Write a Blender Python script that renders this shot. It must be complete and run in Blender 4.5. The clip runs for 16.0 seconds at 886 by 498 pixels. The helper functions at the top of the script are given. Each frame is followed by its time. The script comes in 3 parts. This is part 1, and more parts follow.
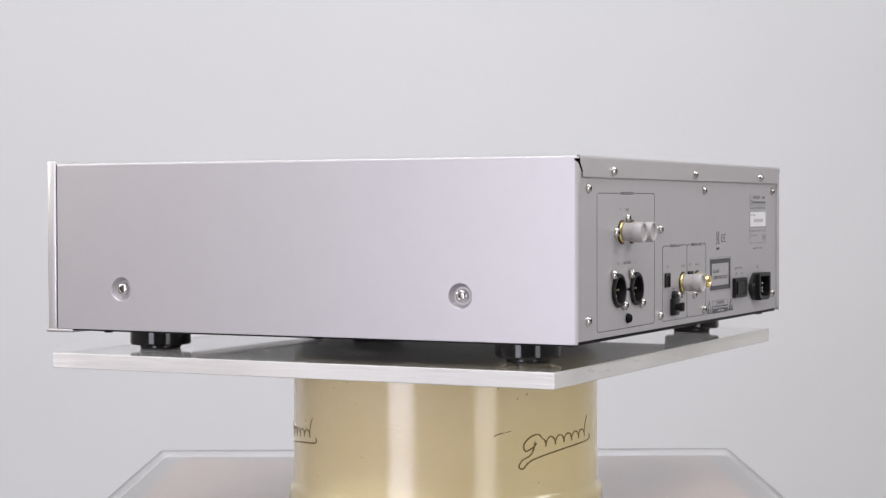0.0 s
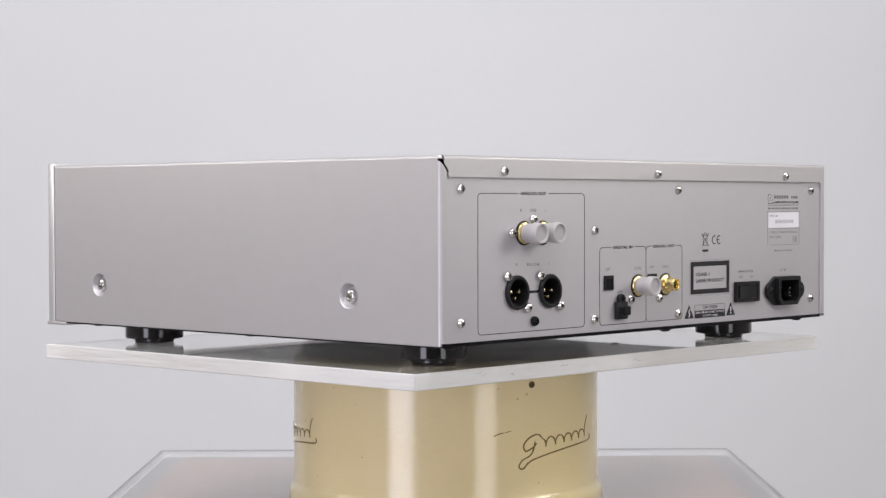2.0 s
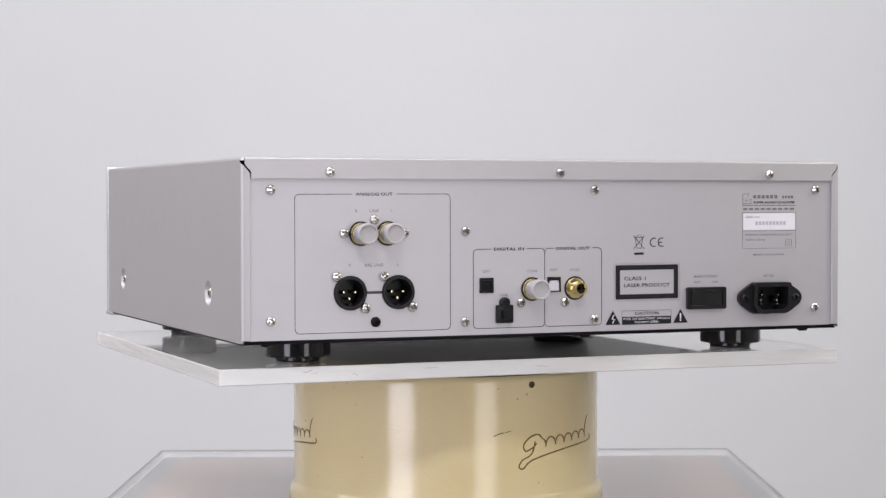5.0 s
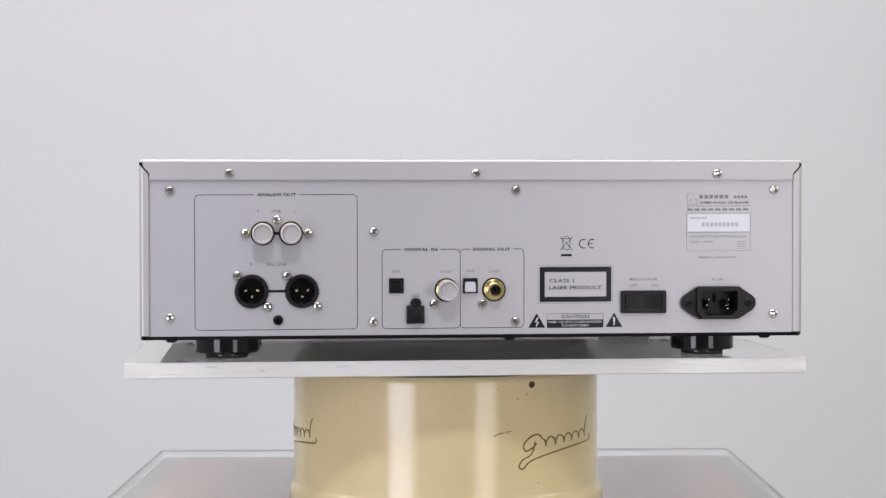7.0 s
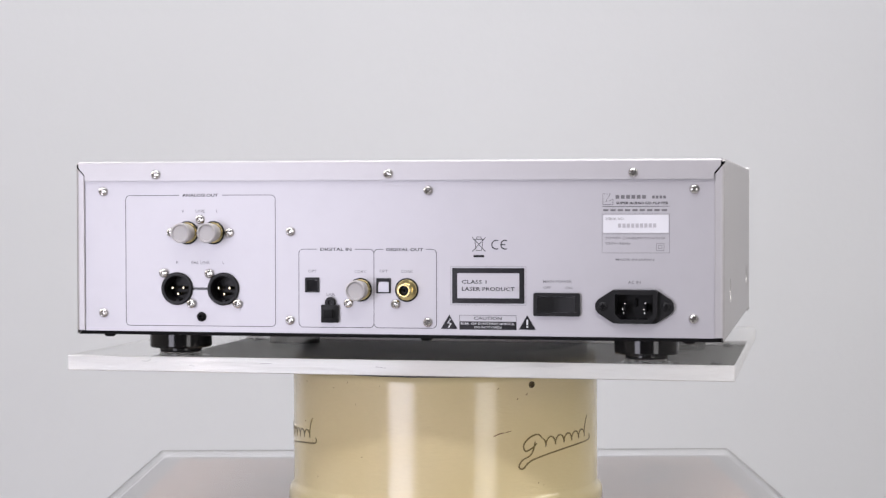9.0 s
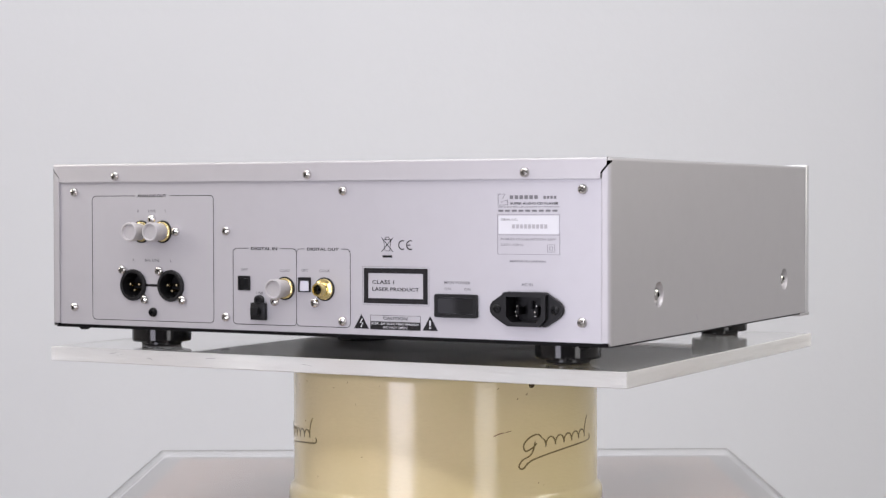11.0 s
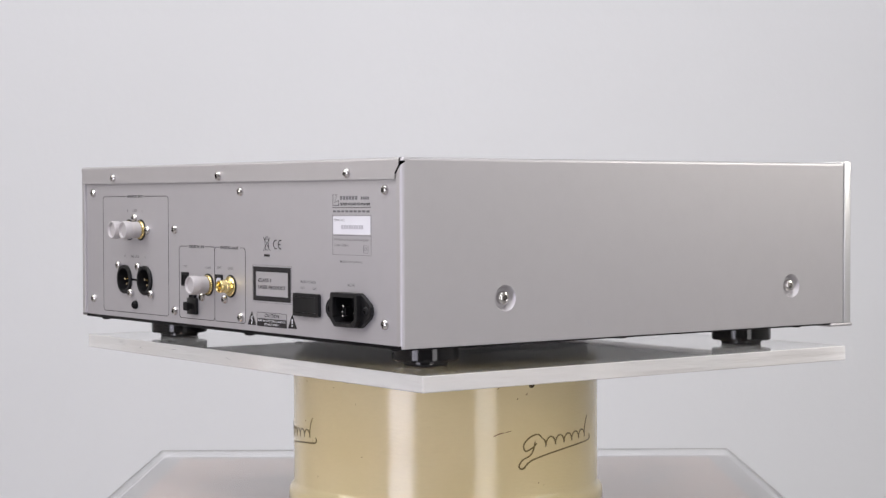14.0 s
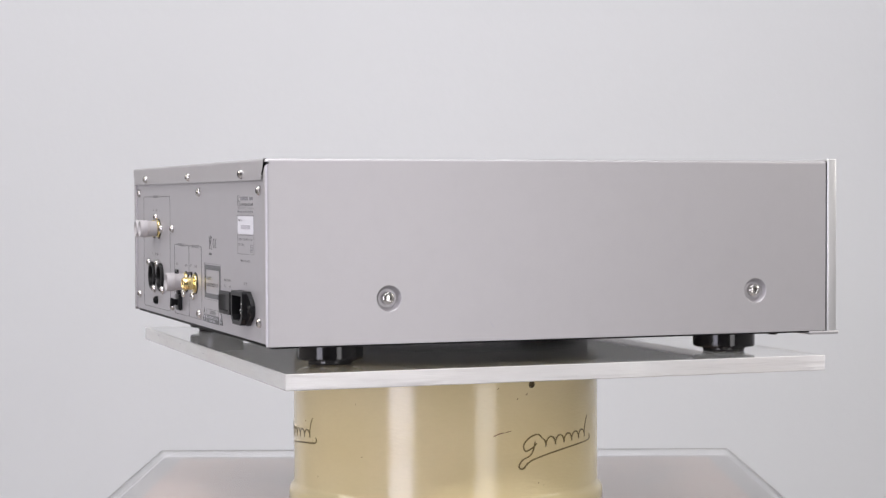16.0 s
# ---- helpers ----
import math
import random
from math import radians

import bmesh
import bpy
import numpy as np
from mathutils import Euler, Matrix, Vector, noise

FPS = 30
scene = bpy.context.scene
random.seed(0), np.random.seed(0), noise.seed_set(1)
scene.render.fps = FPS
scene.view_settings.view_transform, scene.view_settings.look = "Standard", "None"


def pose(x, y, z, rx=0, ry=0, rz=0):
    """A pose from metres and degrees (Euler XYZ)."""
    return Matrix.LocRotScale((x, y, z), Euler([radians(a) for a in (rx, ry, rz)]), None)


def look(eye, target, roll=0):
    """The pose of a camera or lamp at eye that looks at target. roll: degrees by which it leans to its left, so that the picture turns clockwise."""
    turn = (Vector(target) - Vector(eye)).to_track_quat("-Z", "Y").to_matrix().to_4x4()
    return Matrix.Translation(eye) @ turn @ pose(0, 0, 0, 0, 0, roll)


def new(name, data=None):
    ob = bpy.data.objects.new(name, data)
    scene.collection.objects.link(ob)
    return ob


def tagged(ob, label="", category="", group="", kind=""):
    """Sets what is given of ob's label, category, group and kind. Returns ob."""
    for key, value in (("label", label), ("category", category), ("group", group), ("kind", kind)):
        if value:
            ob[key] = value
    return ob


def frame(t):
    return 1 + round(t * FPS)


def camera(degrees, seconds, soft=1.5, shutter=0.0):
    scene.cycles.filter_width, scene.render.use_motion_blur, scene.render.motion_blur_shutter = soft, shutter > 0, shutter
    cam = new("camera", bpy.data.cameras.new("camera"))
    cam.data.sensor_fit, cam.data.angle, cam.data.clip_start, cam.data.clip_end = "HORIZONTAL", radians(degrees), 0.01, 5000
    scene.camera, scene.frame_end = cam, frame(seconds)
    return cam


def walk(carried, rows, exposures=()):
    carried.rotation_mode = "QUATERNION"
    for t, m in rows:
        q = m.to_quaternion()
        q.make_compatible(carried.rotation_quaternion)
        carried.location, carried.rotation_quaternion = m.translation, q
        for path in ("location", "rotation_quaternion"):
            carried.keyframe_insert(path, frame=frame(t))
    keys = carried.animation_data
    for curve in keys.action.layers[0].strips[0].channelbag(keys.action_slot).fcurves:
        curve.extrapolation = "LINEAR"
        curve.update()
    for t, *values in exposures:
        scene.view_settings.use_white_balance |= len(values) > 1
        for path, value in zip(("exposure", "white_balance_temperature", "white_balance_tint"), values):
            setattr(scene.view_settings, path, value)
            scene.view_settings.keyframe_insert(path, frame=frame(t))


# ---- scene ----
cam = camera(26.83, 16.0, soft=1.4)
CAM_POSE = pose(0, -1.4327, 0.1162) @ pose(0, 0, 0, 0, 0, 0.059) @ pose(0, 0, 0, 90 - 1.424) @ pose(0, 0, 0, 0, 0, -0.227)
walk(cam, [(0.0, CAM_POSE), (16.0, CAM_POSE)], exposures=[(0.0, 0.0), (16.0, 0.0)])

# turn of the display plate about the drum's axis, seconds and degrees
TURNS = [(0, 63.69), (1, 55.4), (2, 47.09), (3, 38.75), (4, 30.39), (6.5, 9.45), (7.5, 1.07), (8.5, -7.31), (9, -11.49), (11.5, -32.4), (12.5, -40.74), (13.5, -49.06), (14.5, -57.41), (15.25, -63.72), (16, -70.06)]
LEAN = pose(0, 0, 0, 0, 0.155, 0)
PLATE_T = 0.0106
TABLE_Z = -0.1115

# ---- light: two tall soft boxes beside the camera, a spot, two side lamps and a ceiling panel ----
def area_lamp(name, eye, target, sx, sy, watts, color):
    d = bpy.data.lights.new(name, "AREA")
    d.shape, d.size, d.size_y, d.energy, d.color = "RECTANGLE", sx, sy, watts, color
    ob = new(name, d)
    ob.matrix_world = look(eye, target)
    return ob

SOFT_W, SOFT_H, SOFT_Z = 0.50, 0.95, 0.12
LAMPS = [("soft_box_lamp", (-0.86, -1.40, SOFT_Z), (0, 0, SOFT_Z), SOFT_W, SOFT_H, 7.4, (0.96, 0.935, 1.09)),
         ("soft_box_lamp", (0.78, -1.44, SOFT_Z), (0, 0, SOFT_Z), 0.42, SOFT_H, 3.9, (1.0, 0.97, 0.99)),
         ("ceiling_spot_lamp", (0.05, -2.02, 1.74), (0, 0, 0.05), 0.16, 0.16, 18.5, (1.0, 0.955, 0.975)),
         ("side_lamp", (0.95, -0.13, 0.50), (0, 0, 0.1), 0.30, 0.50, 3.3, (1.0, 0.96, 0.88)),
         ("side_lamp", (-0.95, -0.13, 0.50), (0, 0, 0.1), 0.30, 0.50, 2.1, (1.0, 0.96, 0.88)),
         ("ceiling_panel_lamp", (-0.45, -0.70, 1.93), (-0.45, -0.70, 0), 2.6, 1.4, 43.5, (0.985, 0.972, 1.0))]
for a in LAMPS:
    area_lamp(*a)
world = bpy.data.worlds.new("world")
scene.world = world
world.use_nodes = True
world.node_tree.nodes["Background"].inputs[0].default_value = (0.8, 0.82, 0.85, 1)
world.node_tree.nodes["Background"].inputs[1].default_value = 0.05

# ---- materials ----
def material(name, color, rough=0.5, metal=0.0, grain=300.0, var=0.06, bump=0.0, stretch=(1, 1, 1), blotch=0.05, wear=0.05, transmit=0.0, ior=1.5, coat=0.0, tint=None, spec=0.5):
    m = bpy.data.materials.new(name)
    m.use_nodes = True
    nt = m.node_tree
    b = nt.nodes["Principled BSDF"]
    tc = nt.nodes.new("ShaderNodeTexCoord")
    mp = nt.nodes.new("ShaderNodeMapping")
    mp.inputs["Scale"].default_value = stretch
    nt.links.new(tc.outputs["Object"], mp.inputs[0])
    fine = nt.nodes.new("ShaderNodeTexNoise")
    fine.inputs["Scale"].default_value, fine.inputs["Detail"].default_value = grain, 4
    nt.links.new(mp.outputs[0], fine.inputs["Vector"])
    big = nt.nodes.new("ShaderNodeTexNoise")
    big.inputs["Scale"].default_value, big.inputs["Detail"].default_value = max(grain / 30, 2.0), 3
    nt.links.new(tc.outputs["Object"], big.inputs["Vector"])
    mix = nt.nodes.new("ShaderNodeMix")
    mix.data_type = "RGBA"
    c = Vector(color)
    mix.inputs["A"].default_value = (*[max(0, v * (1 - var)) for v in c], 1)
    mix.inputs["B"].default_value = (*[min(1, v * (1 + var)) for v in c], 1)
    nt.links.new(fine.outputs["Fac"], mix.inputs["Factor"])
    mix2 = nt.nodes.new("ShaderNodeMix")
    mix2.data_type = "RGBA"
    t = Vector(tint) if tint else c * (1 - blotch)
    mix2.inputs["B"].default_value = (*t, 1)
    nt.links.new(mix.outputs["Result"], mix2.inputs["A"])
    rm = nt.nodes.new("ShaderNodeMapRange")
    rm.inputs["From Min"].default_value, rm.inputs["From Max"].default_value = 0.45, 0.75
    nt.links.new(big.outputs["Fac"], rm.inputs["Value"])
    nt.links.new(rm.outputs["Result"], mix2.inputs["Factor"])
    nt.links.new(mix2.outputs["Result"], b.inputs["Base Color"])
    rr = nt.nodes.new("ShaderNodeMapRange")
    rr.inputs["To Min"].default_value, rr.inputs["To Max"].default_value = max(0.0, rough - wear), min(1, rough + wear)
    nt.links.new(fine.outputs["Fac"], rr.inputs["Value"])
    nt.links.new(rr.outputs["Result"], b.inputs["Roughness"])
    b.inputs["Metallic"].default_value = metal
    b.inputs["IOR"].default_value = ior
    b.inputs["Transmission Weight"].default_value = transmit
    b.inputs["Coat Weight"].default_value = coat
    b.inputs["Specular IOR Level"].default_value = spec
    if bump:
        bp = nt.nodes.new("ShaderNodeBump")
        bp.inputs["Strength"].default_value, bp.inputs["Distance"].default_value = 1.0, bump
        nt.links.new(fine.outputs["Fac"], bp.inputs["Height"])
        nt.links.new(bp.outputs["Normal"], b.inputs["Normal"])
        nt.links.new(bp.outputs["Normal"], b.inputs["Coat Normal"])
    return m

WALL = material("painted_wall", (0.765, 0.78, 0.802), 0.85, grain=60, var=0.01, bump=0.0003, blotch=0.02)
# Unseen walls: these greys are set to shape bounce light and reflections
EAST = material("east_wall_reflection_grey", (0.56, 0.55, 0.53), 0.85, grain=60, var=0.02, bump=0.0003)
WEST = material("west_wall_reflection_grey", (0.42, 0.395, 0.37), 0.85, grain=60, var=0.02, bump=0.0003)
DIM = material("south_wall_reflection_grey", (0.30, 0.29, 0.29), 0.8, grain=60, var=0.03, bump=0.0003)
FLOOR = material("floor_vinyl", (0.42, 0.41, 0.40), 0.6, grain=40, var=0.08, bump=0.0002)
SILVER = material("silver_paint", (0.522, 0.510, 0.526), 0.47, 0.68, grain=2500, var=0.05, bump=0.000012, blotch=0.02, wear=0.05)
REAR = material("silver_panel_paint", (0.528, 0.518, 0.546), 0.47, 0.68, grain=2500, var=0.05, bump=0.000012, blotch=0.02, wear=0.05)
ALU = material("brushed_aluminium", (0.82, 0.82, 0.83), 0.38, 0.85, grain=900, var=0.05, bump=0.00001, stretch=(0.03, 1, 1), wear=0.06)
BLACK = material("black_plastic", (0.008, 0.008, 0.009), 0.4, grain=1500, var=0.2, bump=0.00002, wear=0.08, spec=0.28)
DARK = material("black_chassis_steel", (0.008, 0.008, 0.009), 0.5, 0.0, grain=800, var=0.2, bump=0.00001, spec=0.12)
GLOSS = material("polished_black_foot", (0.008, 0.008, 0.009), 0.1, grain=900, var=0.2, wear=0.04, ior=1.5)
RUBBER = material("black_rubber", (0.008, 0.008, 0.009), 0.7, grain=900, var=0.2, bump=0.00003, spec=0.2)
STEEL = material("nickel_screw", (0.66, 0.645, 0.63), 0.12, 1.0, grain=1500, var=0.1, wear=0.06)
GOLD = material("gold_plating", (0.80, 0.66, 0.31), 0.18, 1.0, grain=1500, var=0.08, wear=0.05)
BRASS = material("pale_gold_pin", (0.86, 0.76, 0.52), 0.15, 1.0, grain=1500, var=0.05, wear=0.05)
GLINT = material("glint_metal", (0.80, 0.79, 0.77), 0.2, 1.0, grain=1500, var=0.05)
CAP = material("translucent_grey_cap", (0.56, 0.54, 0.55), 0.35, grain=500, var=0.05, bump=0.00003, blotch=0.08, transmit=0.2)
INK = material("dark_print_ink", (0.014, 0.0135, 0.016), 0.20, grain=2500, var=0.2, wear=0.03, spec=0.5)
FAINT = material("grey_print_ink", (0.19, 0.185, 0.20), 0.25, grain=2500, var=0.2)
PALE = material("pale_print_ink", (0.46, 0.45, 0.49), 0.6, grain=2500, var=0.1)
PAPER = material("white_label_paper", (0.72, 0.72, 0.77), 0.45, grain=1500, var=0.02)
SHUTTER = material("white_shutter", (0.62, 0.62, 0.70), 0.4, grain=900, var=0.03)
ACRYL = material("clear_acrylic", (0.955, 0.955, 0.94), 0.03, grain=90, var=0.005, transmit=0.93, ior=1.49, blotch=0.01, wear=0.03)
COVER = material("clear_cover_sheet", (0.98, 0.98, 0.98), 0.02, grain=60, var=0.004, transmit=1.0, ior=1.17, blotch=0.0, wear=0.02)
# grey base paints in the dark refraction line along the cover's edge
RIM = material("rim_refraction_grey", (0.30, 0.29, 0.29), 0.3, grain=120, var=0.1, bump=0.00002, stretch=(0.2, 0.2, 1), transmit=0.4, ior=1.45)
# diffuse white and warm tint stand in for light piped through the plate's edges
EDGE = material("acrylic_edge_piped_light", (0.96, 0.97, 0.96), 0.08, grain=150, var=0.03, bump=0.0012, stretch=(0.09, 0.09, 1), transmit=0.46, ior=1.49, blotch=0.02, wear=0.06, tint=(0.90, 0.86, 0.83))
STREAK = material("streaky_edge_piped_light", (0.97, 0.965, 0.95), 0.09, grain=150, var=0.04, bump=0.0015, stretch=(0.09, 0.08, 1), transmit=0.42, ior=1.49, blotch=0.02, wear=0.06, tint=(0.93, 0.90, 0.87))
CREAM = material("cream_enamel", (0.735, 0.63, 0.365), 0.55, grain=240, var=0.03, bump=0.00017, stretch=(0.8, 0.8, 2.2), wear=0.06, coat=1.0, tint=(0.69, 0.58, 0.305), spec=0.15)
CREAM.node_tree.nodes["Principled BSDF"].inputs["Coat IOR"].default_value = 1.65
CREAM.node_tree.nodes["Principled BSDF"].inputs["Coat Roughness"].default_value = 0.11
BRONZE = material("tarnished_bronze", (0.09, 0.065, 0.03), 0.4, 0.6, grain=900, var=0.2)
LOGO = material("brown_gold_transfer", (0.17, 0.125, 0.035), 0.35, grain=700, var=0.15)
RUST = material("rust_speck", (0.16, 0.06, 0.025), 0.8, grain=900, var=0.3)
BORDER = material("grey_board_border", (0.21, 0.205, 0.205), 0.8, spec=0.08, grain=200, var=0.06, bump=0.0001)
BOARD = material("pale_brown_board", (0.31, 0.235, 0.20), 0.8, spec=0.08, grain=30, var=0.08, bump=0.0002, stretch=(0.3, 1.5, 1), blotch=0.12)
SCUFF = material("dark_scuff", (0.13, 0.10, 0.09), 0.7, grain=300, var=0.2)
PLATTER = material("dark_grey_platter", (0.10, 0.10, 0.10), 0.5, grain=300, var=0.1, bump=0.00005)

# ---- mesh helpers ----
def part(name, bm, mat, parent=None, label="", smooth=35.0, at=None, flat=None):
    """Links bm as one mesh object; faces that lie square to the axes in flat are shaded flat."""
    me = bpy.data.meshes.new(name)
    bm.normal_update()
    for e in bm.edges:
        e.smooth = len(e.link_faces) == 2 and e.calc_face_angle(0.0) < radians(smooth)
    for f in bm.faces:
        f.smooth = not (flat and max(abs(f.normal[i]) for i in flat) > 0.9995)
    bm.to_mesh(me)
    bm.free()
    for m in (mat if isinstance(mat, (list, tuple)) else [mat]):
        me.materials.append(m)
    ob = new(name, me)
    if parent:
        ob.parent = parent
    if at is not None:
        ob.location = at
    if label:
        ob["label"] = label
    return ob

def again(ob, at, rot=None):
    c = ob.copy()
    scene.collection.objects.link(c)
    c.parent = ob.parent
    c.location = at
    if rot is not None:
        c.rotation_euler = rot
    return c

def box(lo, hi, bevel=0.0, seg=2, bm=None):
    own = bmesh.new()
    bmesh.ops.create_cube(own, size=1.0)
    for v in own.verts:
        for i in range(3):
            v.co[i] = (lo[i] + hi[i]) / 2 + v.co[i] * (hi[i] - lo[i])
    if bevel:
        bmesh.ops.bevel(own, geom=own.edges[:], offset=bevel, segments=seg, profile=0.5, affect="EDGES")
    return join(bm, own)

def join(bm, own):
    if bm is None:
        return own
    table = [bm.verts.new(v.co) for v in own.verts]
    own.verts.index_update()
    for f in own.faces:
        g = bm.faces.new([table[v.index] for v in f.verts])
        g.material_index = f.material_index
    own.free()
    return bm

def lathe(profile, n=32, axis="y", bm=None, centre=(0, 0, 0)):
    """Rings of (radius, height); height runs out of the rear panel (-y) or up (z)."""
    own = bmesh.new()
    rings = []
    for r, h in profile:
        if r < 1e-7:
            rings.append([own.verts.new((0, -h, 0) if axis == "y" else (0, 0, h))])
        else:
            ring = []
            for i in range(n):
                a = 2 * math.pi * i / n
                ring.append(own.verts.new((r * math.cos(a), -h, r * math.sin(a)) if axis == "y" else (r * math.cos(a), r * math.sin(a), h)))
            rings.append(ring)
    for A, B in zip(rings, rings[1:]):
        for i in range(n):
            j = (i + 1) % n
            q = [A[i % len(A)], A[j % len(A)], B[j % len(B)], B[i % len(B)]]
            q = list(dict.fromkeys(q))
            if len(q) > 2:
                own.faces.new(q)
    for v in own.verts:
        v.co += Vector(centre)
    bmesh.ops.recalc_face_normals(own, faces=own.faces[:])
    return join(bm, own)

def circle(cx, cz, r, n=28):
    return [(cx + r * math.cos(2 * math.pi * i / n), cz + r * math.sin(2 * math.pi * i / n)) for i in range(n)]

def sheet(outer, holes, y0, y1, bm=None, to=None):
    """A flat sheet in the x-z plane with holes right through it, from y0 (rear face) to y1."""
    from mathutils.geometry import tessellate_polygon
    loops = [outer] + list(holes)
    flat = [Vector((x, z, 0)) for l in loops for x, z in l]
    tris = tessellate_polygon([[Vector((x, z, 0)) for x, z in l] for l in loops])
    own = bmesh.new()
    to = to or (lambda x, y, z: (x, y, z))
    A = [own.verts.new(to(v.x, y0, v.y)) for v in flat]
    B = [own.verts.new(to(v.x, y1, v.y)) for v in flat]
    for t in tris:
        if len(set(t)) == 3:
            try:
                own.faces.new([A[i] for i in t])
                own.faces.new([B[i] for i in reversed(t)])
            except ValueError:
                pass
    k = 0
    for l in loops:
        n = len(l)
        for i in range(n):
            own.faces.new([A[k + i], A[k + (i + 1) % n], B[k + (i + 1) % n], B[k + i]])
        k += n
    bmesh.ops.recalc_face_normals(own, faces=own.faces[:])
    return join(bm, own)

def ribbon(points, width, y, thick=0.00012, closed=False, bm=None):
    """A flat printed line along points of the x-z plane."""
    own = bmesh.new()
    pts = [Vector(p) for p in points]
    n = len(pts)
    L, R, Lb, Rb = [], [], [], []
    for i, p in enumerate(pts):
        a = pts[(i - 1) % n] if closed or i > 0 else p
        b = pts[(i + 1) % n] if closed or i < n - 1 else p
        d = ((p - a).normalized() if (p - a).length > 1e-9 else Vector((0, 0))) + ((b - p).normalized() if (b - p).length > 1e-9 else Vector((0, 0)))
        d.normalize()
        nrm = Vector((-d.y, d.x)) * width / 2
        for s, X, yy in ((1, L, y - thick), (-1, R, y - thick), (1, Lb, y + 0.0002), (-1, Rb, y + 0.0002)):
            q = p + nrm * s
            X.append(own.verts.new((q.x, yy, q.y)))
    for i in range(n if closed else n - 1):
        j = (i + 1) % n
        own.faces.new([L[i], L[j], R[j], R[i]])
        own.faces.new([L[j], L[i], Lb[i], Lb[j]])
        own.faces.new([R[i], R[j], Rb[j], Rb[i]])
    bmesh.ops.recalc_face_normals(own, faces=own.faces[:])
    return join(bm, own)

def arc(cx, cz, r, a0, a1, n=6):
    return [(cx + r * math.cos(radians(a0 + (a1 - a0) * i / n)), cz + r * math.sin(radians(a0 + (a1 - a0) * i / n))) for i in range(n + 1)]

# ---- setting ----
def setting():
    XW, XE, Y0, Y1, Z0, Z1 = -1.7, 2.5, -3.4, 1.25, -0.86, 2.0
    for name, lo, hi, m, lab in (
            ("floor", (XW - 0.1, Y0 - 0.1, Z0 - 0.1), (XE + 0.1, Y1 + 0.1, Z0), FLOOR, "plain grey floor under the display table"),
            ("ceiling", (XW - 0.1, Y0 - 0.1, Z1), (XE + 0.1, Y1 + 0.1, Z1 + 0.1), WALL, "plain white painted ceiling above the table"),
            ("wall_north", (XW, Y1, Z0), (XE, Y1 + 0.1, Z1), WALL, "plain pale grey-white painted wall behind the display"),
            # the next three are out of view, toned for what the metal reflects
            ("wall_south", (XW, Y0 - 0.1, Z0), (XE, Y0, Z1), DIM, "unseen wall, dark grey to deepen reflections in the metal"),
            ("wall_east", (XE, Y0 - 0.1, Z0), (XE + 0.1, Y1 + 0.1, Z1), EAST, "unseen wall, grey set to shape reflections in the metal"),
            ("wall_west", (XW - 0.1, Y0 - 0.1, Z0), (XW, Y1 + 0.1, Z1), WEST, "unseen wall, warm grey set to darken reflections in the metal")):
        tagged(part(name, box(lo, hi), m), lab, name.split("_")[0], kind="structure")

def display_table():
    t = tagged(new("display_table"), "pale brown display table under a clear acrylic sheet", "table")
    t.location = (0, 0.01, -0.86)
    h = TABLE_Z + 0.86
    bm = box((-0.2630, -0.27, h - 0.0050), (0.2610, 0.27, h), 0.0004, 1)
    bm.normal_update()
    for f in bm.faces:
        f.material_index = 0 if abs(f.normal.z) > 0.9 else 1
    part("acrylic_sheet", bm, [COVER, RIM], t, "clear acrylic cover sheet, edges tinted grey for their dark refraction").visible_shadow = False
    for lo, hi in (((-0.2630, 0.2672, h - 0.0098), (0.2610, 0.27, h - 0.0052)), ((-0.2630, -0.27, h - 0.0098), (0.2610, -0.2672, h - 0.0052)), ((-0.2630, -0.267, h - 0.0098), (-0.2602, 0.267, h - 0.0052)), ((0.2582, -0.267, h - 0.0098), (0.2610, 0.267, h - 0.0052))):
        part("acrylic_rim", box(lo, hi, 0.0003, 1), COVER, t).visible_shadow = False
    part("tabletop", box((-0.2600, -0.267, h - 0.036), (0.2608, 0.267, h - 0.0100), 0.001), BORDER, t, "grey board under the acrylic cover")
    part("inlay", box((-0.2420, -0.25, h - 0.0101), (0.2400, 0.252, h - 0.0095), 0.0002), BOARD, t, "faded brown inlay with dark scuffs")
    rnd = random.Random(8)
    for i in range(20):
        x, y, l = rnd.uniform(0.145, 0.175), 0.095 + 0.0105 * i + rnd.uniform(-0.003, 0.003), rnd.uniform(0.03, 0.07)
        if i > 12:
            x, y = rnd.uniform(-0.21, -0.10), rnd.uniform(0.05, 0.22)
        bm = bmesh.new()
        rows = []
        for k in range(9):
            u = k / 8
            w = 0.0034 * math.sin(math.pi * min(max(u, 0.05), 0.95)) * rnd.uniform(0.5, 1.0)
            yy = y + 0.004 * math.sin(2.2 * u + i)
            rows.append((bm.verts.new((x + l * u, yy - w, h - 0.0093)), bm.verts.new((x + l * u, yy + w, h - 0.0093))))
        for A, B in zip(rows, rows[1:]):
            bm.faces.new([A[0], B[0], B[1], A[1]])
        part("scuff", bm, SCUFF, t)
    part("pedestal", box((-0.19, -0.19, 0), (0.19, 0.19, h - 0.034), 0.004), BOARD, t)

R_DRUM = 0.1170
def on_drum(bearing, z, out=0.0):
    """A point on the drum's wall: degrees from the camera's side to the right, height."""
    a = radians(bearing)
    return Vector(((R_DRUM + out) * math.sin(a), -(R_DRUM + out) * math.cos(a), z))

